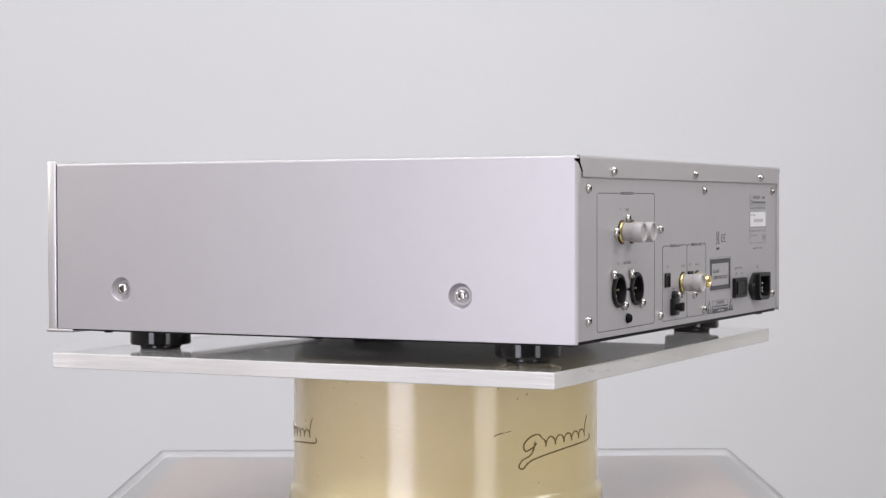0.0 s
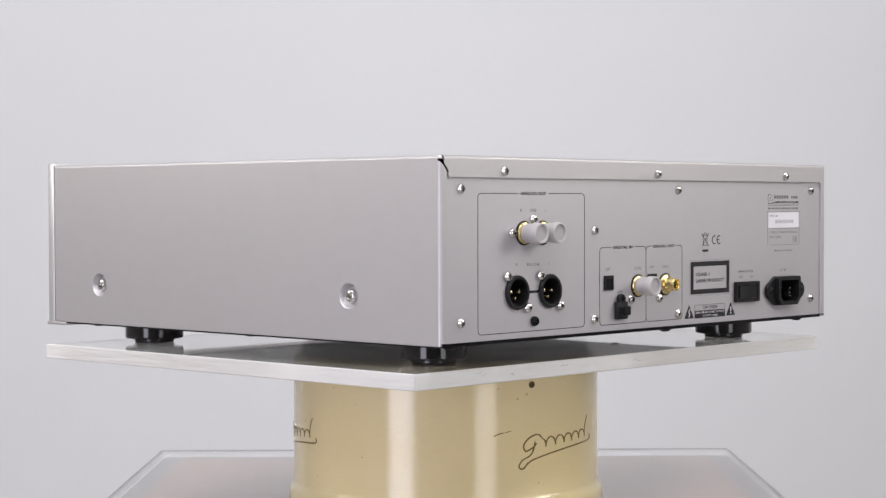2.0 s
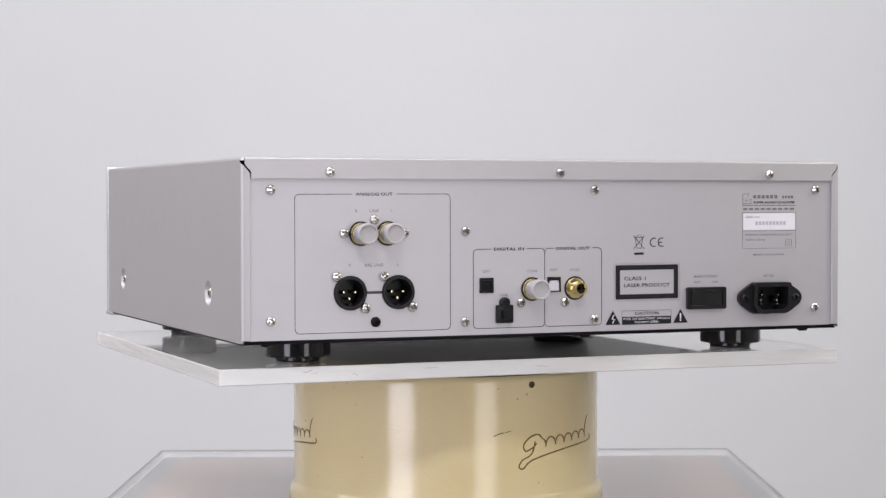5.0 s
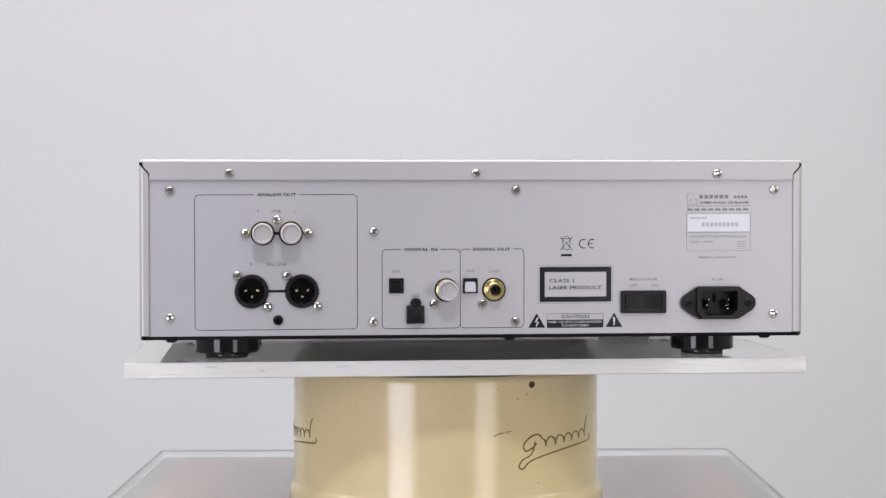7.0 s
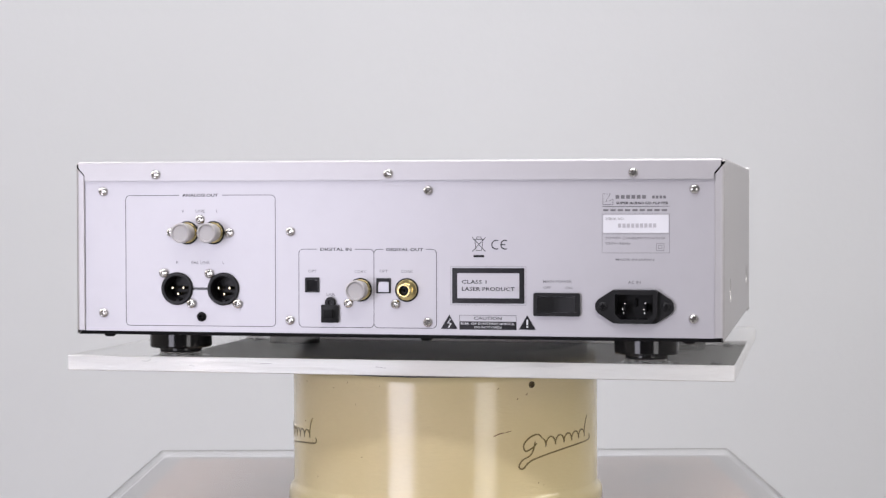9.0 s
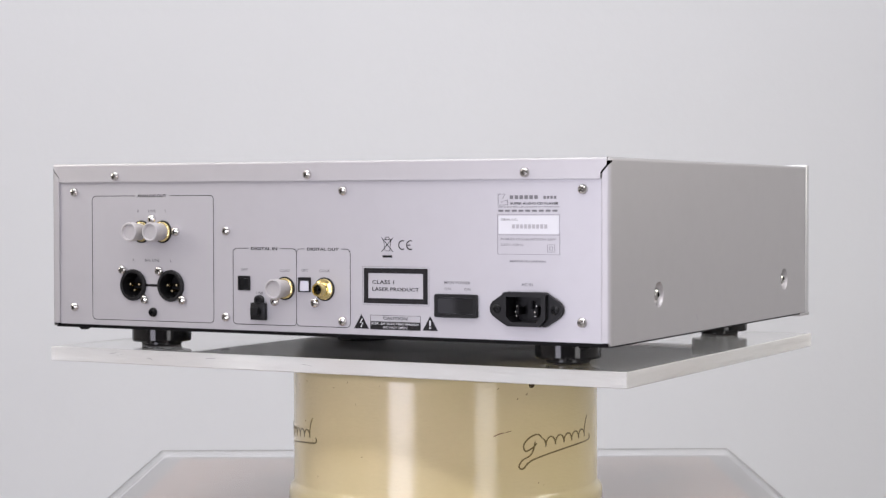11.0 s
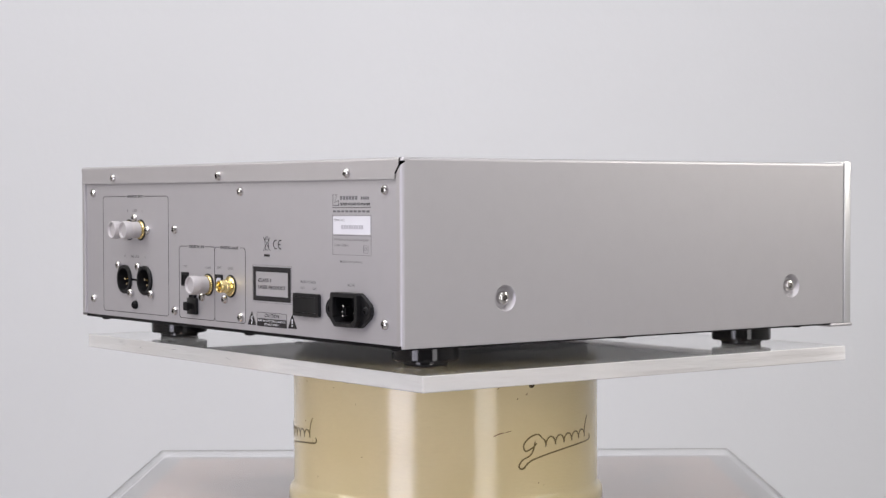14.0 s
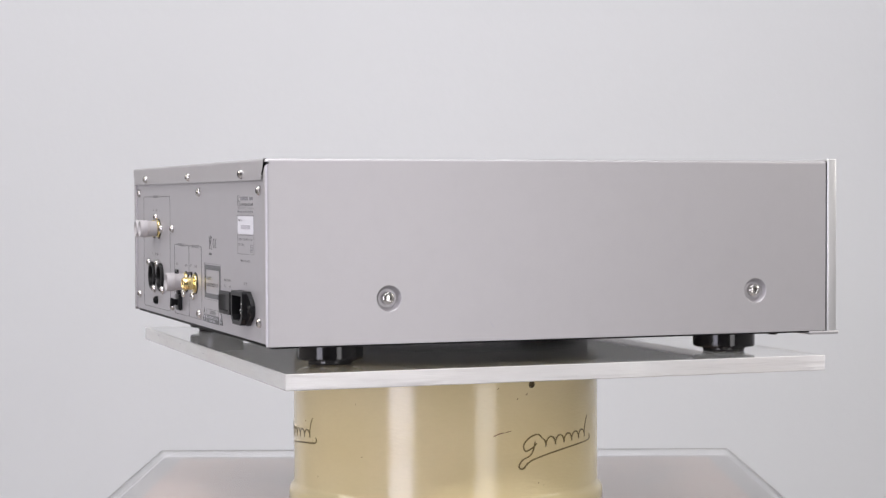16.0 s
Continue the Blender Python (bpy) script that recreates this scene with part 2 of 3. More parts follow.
def drum_line(points, width, name, mat, parent, out=0.00025, label=""):
    """A thin raised line drawn on the drum's wall along (bearing, z)."""
    bm = bmesh.new()
    P = [on_drum(b, z - TABLE_Z, out) for b, z in points]
    rows = []
    for i, p in enumerate(P):
        d = (P[min(i + 1, len(P) - 1)] - P[max(i - 1, 0)]).normalized()
        nrm = Vector((p.x, p.y, 0)).normalized()
        s = nrm.cross(d).normalized() * width / 2
        taper = 0.55 + 0.45 * min(1.0, min(i, len(P) - 1 - i) / 4)
        rows.append([bm.verts.new(p + s * taper - nrm * 0.0004), bm.verts.new(p + s * taper), bm.verts.new(p - s * taper), bm.verts.new(p - s * taper - nrm * 0.0004)])
    for A, B in zip(rows, rows[1:]):
        for i in range(3):
            bm.faces.new([A[i], A[i + 1], B[i + 1], B[i]])
    bmesh.ops.recalc_face_normals(bm, faces=bm.faces[:])
    return part(name, bm, mat, parent, label)

def smooth_path(keys, n=8):
    """A Catmull-Rom curve through the keys."""
    K = [Vector(k) for k in keys]
    K = [2 * K[0] - K[1]] + K + [2 * K[-1] - K[-2]]
    out = []
    for a, b, c, d in zip(K, K[1:], K[2:], K[3:]):
        for i in range(n):
            t = i / n
            out.append(0.5 * ((2 * b) + (c - a) * t + (2 * a - 5 * b + 4 * c - d) * t * t + (3 * b - a - 3 * c + d) * t ** 3))
    out.append(K[-2])
    return [tuple(p) for p in out]

def drum():
    d = tagged(new("drum"), "cream enamelled metal drum with brown-gold script emblems, standing on the table", "drum")
    d.location = (0, 0, TABLE_Z)
    H = -0.0082 - TABLE_Z
    prof = [(0.0, 0.004), (0.117, 0.004), (0.1185, 0.0), (0.1203, 0.0004), (0.1208, 0.002), (0.1209, 0.0085), (0.1204, 0.0115), (0.1190, 0.0135), (0.1176, 0.0150), (R_DRUM, 0.0170), (R_DRUM, H * 0.5), (R_DRUM, H - 0.004), (R_DRUM - 0.0006, H - 0.0015), (R_DRUM - 0.0022, H), (R_DRUM - 0.004, H - 0.0006), (R_DRUM - 0.005, H - 0.003), (0, H - 0.003)]
    part("wall", lathe(prof, 160, "z"), CREAM, d)
    part("turntable_disc", lathe([(0, H - 0.003), (0.108, H - 0.003), (0.109, H - 0.002), (0.109, 0 - TABLE_Z - 0.0002), (0, 0 - TABLE_Z - 0.0002)], 96, "z"), PLATTER, d, "dark grey turning disc")
    for off in (0.0, -121.0):
        swash = smooth_path([(66 + off, -0.0565), (66.5 + off, -0.0585), (65 + off, -0.0608), (55 + off, -0.0622), (46 + off, -0.0640), (38 + off, -0.0665), (31.5 + off, -0.0700), (28.3 + off, -0.0750), (26.7 + off, -0.0735), (28 + off, -0.0690), (31.5 + off, -0.0655), (33.0 + off, -0.060), (33.4 + off, -0.0560)])
        drum_line(swash, 0.0011, "emblem_swash", LOGO, d)
        crest = smooth_path([(36.5 + off, -0.0535), (34.5 + off, -0.0510), (31 + off, -0.0530), (28.6 + off, -0.0580), (29.4 + off, -0.0625), (32.2 + off, -0.0605), (34.2 + off, -0.0575)])
        drum_line(crest, 0.0011, "emblem_crest", LOGO, d)
        wave = []
        for i in range(97):
            u = i / 96
            b = 36.0 + 28.0 * u + 0.9 * math.sin(12 * math.pi * u)
            wave.append((b + off, -0.0572 + 0.0032 * u + (0.0033 - 0.0007 * u) * math.cos(12 * math.pi * u) + (0.009 * max(0, u - 0.93) / 0.07)))
        drum_line(wave, 0.00105, "emblem_wave", LOGO, d)
    # screw hole, scratch and specks
    a = radians(32)
    s = part("rim_screw", lathe([(0.0025, 0), (0.0024, 0.0006), (0.0017, 0.0008), (0.0013, 0.0002), (0, 0.0002)], 20), BRONZE, d, "tarnished bronze screw")
    s.location, s.rotation_euler = on_drum(32, -0.0148 - TABLE_Z, -0.0002), (0, 0, a)
    drum_line(smooth_path([(16.9, -0.0506), (19, -0.0490), (21, -0.0484)]), 0.0006, "scratch", RUST, d)
    drum_line(smooth_path([(21.5, -0.0482), (23.7, -0.0472)]), 0.0004, "scratch", RUST, d)
    rnd = random.Random(5)
    for i in range(22):
        b, z = rnd.uniform(-75, 75), rnd.choice([rnd.uniform(-0.100, -0.085), rnd.uniform(-0.03, -0.012), rnd.uniform(-0.1, -0.012)])
        l = rnd.uniform(0.2, 0.7)
        drum_line([(b, z), (b + l * 0.5, z + rnd.uniform(-0.0006, 0.0008)), (b + l, z + rnd.uniform(-0.001, 0.0015))], rnd.uniform(0.0003, 0.0008), "rust_speck", RUST, d, 0.0001)

def acrylic_plate():
    p = tagged(new("acrylic_plate"), "thick clear acrylic plate, edges whitened as piped light, turning on drum", "plate")
    bm = box((-0.2306, -0.1890, 0.0), (0.2300, 0.1963, PLATE_T), 0.0005, 1)
    bm.normal_update()
    for f in bm.faces:
        f.material_index = 0 if abs(f.normal.z) > 0.9 else 1 if abs(f.normal.y) > 0.9 else 2
    part("slab", bm, [ACRYL, EDGE, STREAK], p, smooth=20).visible_shadow = False
    rnd = random.Random(12)
    for i in range(5):
        x, z, l = rnd.uniform(-0.2, 0.2), rnd.uniform(0.002, 0.008), rnd.uniform(0.003, 0.010)
        part("edge_scratch", ribbon([(x, z), (x + l * 0.5, z + rnd.uniform(-0.0006, 0.0006)), (x + l, z + rnd.uniform(-0.001, 0.001))], rnd.uniform(0.00015, 0.0003), -0.1890), FAINT, p)
    return p

# ---- the disc player, in millimetres of its own space ----
X_MID = 2.2
def L(x, y, z):
    """From the plate's millimetres to the player's own metres."""
    return Vector(((x - X_MID) / 1000, y / 1000, (z + 0.0027 * x - 10.6) / 1000))

def LX(x, z):
    v = L(x, 0, z)
    return (v.x, v.z)

Y_REAR = -0.1984
HW, ZB, ZT = 0.2214, 0.0166, 0.1344

def side_panel(player, s):
    """Side of the cover with its rear return, top fold and two dished screw seats. s: -1 or 1."""
    y0, y1, r = -0.2000, 0.2002, 0.0024
    zt = ZT - 0.0022
    seats = [(-0.1190, 0.0454), (0.1450, 0.0454)]
    bm = bmesh.new()
    outer = [(y0 + r, ZB), (y1, ZB), (y1, zt), (y0 + r, zt)]
    from mathutils.geometry import tessellate_polygon
    loops = [outer] + [circle(a, b, 0.0085, 40) for a, b in seats]
    flat = [p for l in loops for p in l]
    V = [bm.verts.new((s * HW, a, b)) for a, b in flat]
    for t in tessellate_polygon([[Vector((a, b, 0)) for a, b in l] for l in loops]):
        bm.faces.new([V[i] for i in t])
    for k, (a, b) in enumerate(seats):
        prev = V[4 + 40 * k: 44 + 40 * k]
        for rad, dep in ((0.0082, 0.0003), (0.0076, 0.0016), (0.0067, 0.0036), (0.0059, 0.0042)):
            ring = [bm.verts.new((s * (HW - dep), p, q)) for p, q in circle(a, b, rad, 40)]
            for i in range(40):
                bm.faces.new([prev[i], prev[(i + 1) % 40], ring[(i + 1) % 40], ring[i]])
            prev = ring
        bm.faces.new(prev)
    # rear fold and return flange, cut at a slant on top
    prof = [(HW - r + r * math.cos(a), y0 + r - r * math.sin(a)) for a in [i * math.pi / 12 for i in range(7)]] + [(HW - 0.0058, y0), (HW - 0.0062, y0 + 0.0003), (HW - 0.0062, y0 + 0.0016)]
    cols = []
    for x, y in prof:
        top = zt - 0.0013 - max(0.0, (HW - x)) * 1.1
        cols.append((bm.verts.new((s * x, y, ZB if HW - x < 0.0012 else ZB + 0.0018)), bm.verts.new((s * x, y, top))))
    for A, B in zip(cols, cols[1:]):
        bm.faces.new([A[0], B[0], B[1], A[1]])
    # fold to the top
    rows = [(HW - 0.0022 + 0.0022 * math.cos(a), zt + 0.0022 * math.sin(a)) for a in [i * math.pi / 12 for i in range(7)]] + [(HW - 0.006, ZT)]
    cols = [(bm.verts.new((s * x, y0 + r, z)), bm.verts.new((s * x, y1, z))) for x, z in rows]
    for A, B in zip(cols, cols[1:]):
        bm.faces.new([A[0], B[0], B[1], A[1]])
    # rounded corner between the two folds
    grid = []
    for i in range(6):
        e = i * math.pi / 10
        grid.append([bm.verts.new((s * (HW - 0.0022 + 0.0022 * math.cos(e) * math.cos(a)), y0 + r - r * math.cos(e) * math.sin(a), zt + 0.0022 * math.sin(e))) for a in [k * math.pi / 10 for k in range(6)]])
    for A, B in zip(grid, grid[1:]):
        for k in range(5):
            bm.faces.new([A[k], A[k + 1], B[k + 1], B[k]])
    # turned-in lower edge
    rows = [(HW, ZB), (HW - 0.0004, ZB - 0.0002), (HW - 0.0016, ZB - 0.0002), (HW - 0.0020, ZB + 0.001)]
    cols = [(bm.verts.new((s * x, y0 + r * 0.3, z)), bm.verts.new((s * x, y1, z))) for x, z in rows]
    for A, B in zip(cols, cols[1:]):
        bm.faces.new([A[0], B[0], B[1], A[1]])
    bmesh.ops.remove_doubles(bm, verts=bm.verts[:], dist=0.00001)
    bmesh.ops.recalc_face_normals(bm, faces=bm.faces[:])
    p = part("side_panel", bm, SILVER, player, smooth=50, flat=(0, 1))
    for a, b in seats:
        hs = hex_screw(p)
        hs.location, hs.rotation_euler = (s * (HW - 0.0042), a, b), (0, 0, s * math.pi / 2)
    return p

def hex_screw(parent):
    prof = [(0.0043, 0), (0.0043, 0.0022), (0.0040, 0.0030), (0.0033, 0.0036), (0.0020, 0.0038), (0.0018, 0.0036), (0.0017, 0.0008), (0, 0.0006)]
    return part("screw", lathe(prof, 28), STEEL, parent, "nickel-plated socket screw")

def cross_screw(name, mat, parent, r=0.0033, h=0.0024):
    """Pan-head screw with a real cross recess, facing -y."""
    bm = lathe([(r, 0), (r, h * 0.22), (r * 0.97, h * 0.45), (r * 0.89, h * 0.68), (r * 0.77, h * 0.88), (r * 0.64, h)], 28)
    a, b = r * 0.57, r * 0.16
    cross = [(a, -b), (a, b), (b, b), (b, a), (-b, a), (-b, b), (-a, b), (-a, -b), (-b, -b), (-b, -a), (b, -a), (b, -b)]
    sheet(circle(0, 0, r * 0.64, 28), [cross], -h, -h * 0.1, bm)
    sheet(cross, [], -h * 0.1, -h * 0.04, bm)
    for v in bm.verts:
        rad = math.hypot(v.co.x, v.co.z)
        if v.co.y < -h * 0.999 and rad < r * 0.6:
            v.co.y -= h * 0.20 * (1.0 - rad / (r * 0.64)) + h * 0.04
    return part(name, bm, mat, parent, smooth=12)

def top_cover(player):
    y0, r = -0.2006, 0.0018
    bm = bmesh.new()
    prof = [(y0 + 0.0012, 0.1209), (y0, 0.1209)] + [(y0, ZT - d) for d in (0.0098, 0.0085, 0.0070, 0.0055, 0.0042, 0.0032)] + [(y0, ZT - r)] + [(y0 + r - r * math.cos(a), ZT - r + r * math.sin(a)) for a in [i * math.pi / 12 for i in range(1, 7)]] + [(0.2002, ZT), (0.2002, ZT - 0.0012)]
    cols = []
    for y, z in prof:
        w = HW - max(0.0024, min(0.0067, (ZT - 0.0028 - z) / 1.1 + 0.0007))
        if y > y0 + r:
            w = HW - 0.0022
        cols.append((bm.verts.new((-w, y, z)), bm.verts.new((w, y, z))))
    for A, B in zip(cols, cols[1:]):
        bm.faces.new([A[0], B[0], B[1], A[1]])
    bmesh.ops.recalc_face_normals(bm, faces=bm.faces[:])
    top = part("top_cover", bm, SILVER, player, smooth=50, flat=(1, 2))
    first = None
    for x in (-160.6, 2.1, 164.9):
        at = L(x, 0, 135.7)
        at = Vector((at.x, y0 + 0.0001, 0.1251))
        if first is None:
            first = cross_screw("screw", STEEL, top)
            first.location = at
        else:
            again(first, at, (0, x * 7.0, 0))

def rounded_rect(x0, x1, z0, z1, r, n=5):
    return arc(x1 - r, z1 - r, r, 0, 90, n) + arc(x0 + r, z1 - r, r, 90, 180, n) + arc(x0 + r, z0 + r, r, 180, 270, n) + arc(x1 - r, z0 + r, r, 270, 360, n)

def mm(points):
    return [LX(x, z) for x, z in points]

IEC_MID, XLRS, RCAS = (165.9, 48.4), ((-146.3, 58.4), (-113.3, 58.3)), ((-139.0, 96.5), (-120.5, 96.5))

def rear_panel(player):
    holes = [mm(circle(x, z, 9.6, 32)) for x, z in XLRS]
    holes.append(mm([(IEC_MID[0] + a, IEC_MID[1] + b) for a, b in ((-13, -8.5), (13, -8.5), (13, 8.5), (-13, 8.5))]))
    zb, zt = 0.0180, 0.1240
    p = part("rear_panel", sheet([(-0.2151, zb), (0.2151, zb), (0.2151, zt), (-0.2151, zt)], holes, Y_REAR, Y_REAR + 0.0014), REAR, player, smooth=20)
    first = None
    rnd = random.Random(3)
    spots = [(-199.5, 124.9), (28.9, 124.5), (204.2, 124.4), (-199.6, 41.5), (-66.0, 97.3), (-66.4, 37.5), (28.5, 37.0), (203.8, 40.7),
             (-150.5, 96.7), (-129.7, 105.6), (-109.0, 96.6), (-155.8, 69.0), (-136.0, 48.3), (-123.3, 68.7), (-103.3, 48.4), (-25.8, 49.2), (6.6, 48.9)]
    for i, (x, z) in enumerate(spots):
        at = L(x, 0, z)
        at.y = Y_REAR + 0.0001 if i < 11 or i > 14 else Y_REAR - 0.0006
        if first is None:
            first = cross_screw("screw", STEEL, p)
            first.location = at
        else:
            again(first, at, (0, rnd.uniform(0, 1.57), 0))
    s = cross_screw("ground_screw", DARK, p, 0.0033, 0.003)
    s.location = L(-129.0, Y_REAR * 1000 + 0.1, 39.3)
    return p

def place(ob, x, z, y=None):
    v = L(x, 0, z)
    ob.location = (v.x, Y_REAR if y is None else y, v.z)
    return ob

def xlr(player, x, z):
    bm = lathe([(0.0112, -0.0002), (0.0112, 0.0014), (0.0107, 0.0021), (0.0096, 0.0023), (0.0088, 0.0021), (0.0086, 0.0012), (0.0086, -0.012), (0, -0.012)], 48)
    box((-0.0011, 0.0, -0.0086), (0.0011, 0.010, -0.0074), 0.0002, 1, bm)
    x_ob = place(part("xlr_socket", bm, BLACK, player, "round black three-pin socket"), x, z)
    pin = part("pin", lathe([(0.0012, -0.012), (0.0012, -0.0016), (0.0008, -0.0009), (0, -0.0007)], 14), BRASS, x_ob, "gold-plated pin")
    pin.location = (-0.0039, 0, 0.0004)
    again(pin, (0.0039, 0, 0.0004))
    again(pin, (0, 0, -0.0037))

def rca_base(player, x, z, name="phono_socket"):
    bm = lathe([(0.0080, -0.0002), (0.0080, 0.0005), (0.0072, 0.0007), (0, 0.0007)], 36)
    s = place(part(name, bm, BLACK, player, "black insulating washer"), x, z)
    part("gold_nut", lathe([(0.0071, 0.0006), (0.0071, 0.0013), (0.0067, 0.0019), (0.0052, 0.0024), (0.0046, 0.0026), (0.0047, 0.0050), (0.0045, 0.0052), (0.0045, 0.0094), (0.0042, 0.0099), (0.0034, 0.0099), (0.0031, 0.0094), (0.0030, 0.001), (0, 0.001)], 36), GOLD, s, "gold-plated phono socket")
    part("core", lathe([(0.0029, 0.0008), (0.0029, 0.0060), (0.0016, 0.0061), (0.0015, 0.0030), (0, 0.0030)], 20), BLACK, s)
    return s

def rca_cap(s):
    part("dust_cap", lathe([(0.0056, 0.0022), (0.0061, 0.0026), (0.0062, 0.0086), (0.0064, 0.0091), (0.0067, 0.0094), (0.0068, 0.0098), (0.0068, 0.0148), (0.0065, 0.0154), (0.0058, 0.0156), (0.0054, 0.0152), (0.0051, 0.0140), (0, 0.0140)], 40), CAP, s, "pale grey plastic dust cap")

def iec(player):
    x, z = IEC_MID
    k = 0.001
    half = [(-13.5, 11.0), (13.5, 11.0), (16.0, 9.6), (23.6, 4.6), (25.3, 2.2), (25.6, 0), (25.3, -2.2), (23.6, -4.6), (16.0, -9.6), (13.5, -11.0), (-13.5, -11.0), (-16, -9.6), (-23.6, -4.6), (-25.3, -2.2), (-25.6, 0), (-25.3, 2.2), (-23.6, 4.6), (-16, 9.6)]
    body = [(-14.0, 10.9), (14.0, 10.9), (15.2, 9.6), (15.2, -6.2), (10.6, -10.9), (-10.6, -10.9), (-15.2, -6.2), (-15.2, 9.6)]
    hole = [(-12.3, 8.0), (12.3, 8.0), (12.3, -4.8), (8.6, -8.2), (-8.6, -8.2), (-12.3, -4.8)]
    sc = lambda pts: [(a * k, b * k) for a, b in pts]
    bm = sheet(sc(half), [sc(hole)], -0.0030, 0.0)
    sheet(sc(body), [sc(hole)], -0.0064, -0.0029, bm)
    sheet(sc([(a * 1.02, b * 1.02) for a, b in hole]), [], 0.0085, 0.0095, bm)
    sheet(sc([(a * 1.05, b * 1.05) for a, b in hole]), [sc(hole)], 0.0, 0.0090, bm)
    s = place(part("mains_inlet", bm, BLACK, player, "black three-pole mains inlet", smooth=25), x, z)
    # blades are coloured black to match the shaded recess
    blade = part("blade", box((-0.0008, -0.0006, -0.0026), (0.0008, 0.0086, 0.0026), 0.0003, 1), DARK, s, "metal blade, coloured black for the shade in the recess")
    blade.location = (-0.0068, 0, -0.0012)
    again(blade, (0.0068, 0, -0.0012))
    again(blade, (0, 0.0072, 0.0022))
    # small bright tips added in place of the glints on the blades
    for side in (-0.0068, 0.0068):
        for dx, dz in ((0.0004, 0.0020), (-0.0008, -0.0018), (-0.0002, -0.0044)):
            tip = part("contact", lathe([(0.0, 0.0008), (0.0004, 0.0007), (0.0007, 0.0004), (0.0008, 0.0), (0.0008, -0.0040)], 12), GLINT, s, "added bright tip standing in for a glint on the blade")
            tip.location = (side + dx, -0.0016, dz)
    f = cross_screw("fixing_screw", BLACK, s, 0.0029, 0.0010)
    f.location = (-0.0205, -0.0029, 0)
    again(f, (0.0205, -0.0029, 0))

def power_switch(player):
    s = part("power_switch", sheet(rounded_rect(-0.0154, 0.0154, -0.0076, 0.0076, 0.0012), [rounded_rect(-0.0126, 0.0126, -0.0053, 0.0053, 0.0004, 2)], -0.0026, 0.0), BLACK, player, "black rocker mains switch", smooth=25)
    place(s, 115.0, 49.3)
    bm = bmesh.new()
    n = 10
    rows = []
    for i in range(n + 1):
        x = -0.0123 + 0.0246 * i / n
        y = -0.0016 - 0.0020 * abs(x / 0.0123) ** 1.5 * (1.0 if x < 0 else 0.3)
        rows.append([bm.verts.new((x, 0.001, -0.0050)), bm.verts.new((x, y, -0.0050)), bm.verts.new((x, y, 0.0050)), bm.verts.new((x, 0.001, 0.0050))])
    for A, B in zip(rows, rows[1:]):
        for i in range(3):
            bm.faces.new([A[i], A[i + 1], B[i + 1], B[i]])
    bm.faces.new(rows[0])
    bm.faces.new(rows[-1])
    bmesh.ops.recalc_face_normals(bm, faces=bm.faces[:])
    part("rocker", bm, BLACK, s)

def optical(player, x, z, white):
    bm = sheet(rounded_rect(-0.0049, 0.0049, -0.0050, 0.0050, 0.0004, 2), [rounded_rect(-0.0037, 0.0037, -0.0043, 0.0032, 0.0004, 2)], -0.0011, 0.0)
    s = place(part("optical_socket", bm, BLACK, player, "square black optical socket"), x, z)
    if white:
        out = [(-0.0036, -0.0042), (0.0036, -0.0042), (0.0036, 0.0008), (0.0022, 0.0026), (-0.0022, 0.0026), (-0.0036, 0.0008)]
        part("shutter", sheet(out, [], -0.0008, 0.0), SHUTTER, s, "white shutter flap")
        sheet_bm = sheet([(-0.0037, 0.0026), (0.0037, 0.0026), (0.0037, 0.0032), (-0.0037, 0.0032)], [], -0.0004, 0.0)
        part("backing", sheet_bm, BLACK, s)
    else:
        bm = box((-0.0036, -0.0006, -0.0042), (0.0036, 0.0, 0.0031), 0.0002, 1)
        box((-0.0016, -0.0009, -0.0010), (0.0016, -0.0005, 0.0024), 0.0002, 1, bm)
        part("shutter", bm, DARK, s)

def usb(player):
    s = new("usb_socket")
    s.parent = player
    place(s, -38.3, 42.2)
    part("surround", box((-0.0060, -0.0030, -0.0060), (0.0060, 0.0002, 0.0060), 0.0006), BLACK, s, "black square data socket")
    part("cap_neck", box((-0.0024, -0.0060, -0.0022), (0.0024, -0.0026, 0.0022), 0.0005), RUBBER, s)
    part("cap", box((-0.0031, -0.0078, -0.0031), (0.0031, -0.0056, 0.0031), 0.0007), RUBBER, s, "black rubber dust cap")
    part("cap_knob", lathe([(0.0036, -0.0002), (0.0036, 0.0024), (0.0030, 0.0030), (0.0016, 0.0030), (0.0012, 0.0016), (0, 0.0014)], 24), BLACK, s).location = (0.0002, 0, 0.0076)

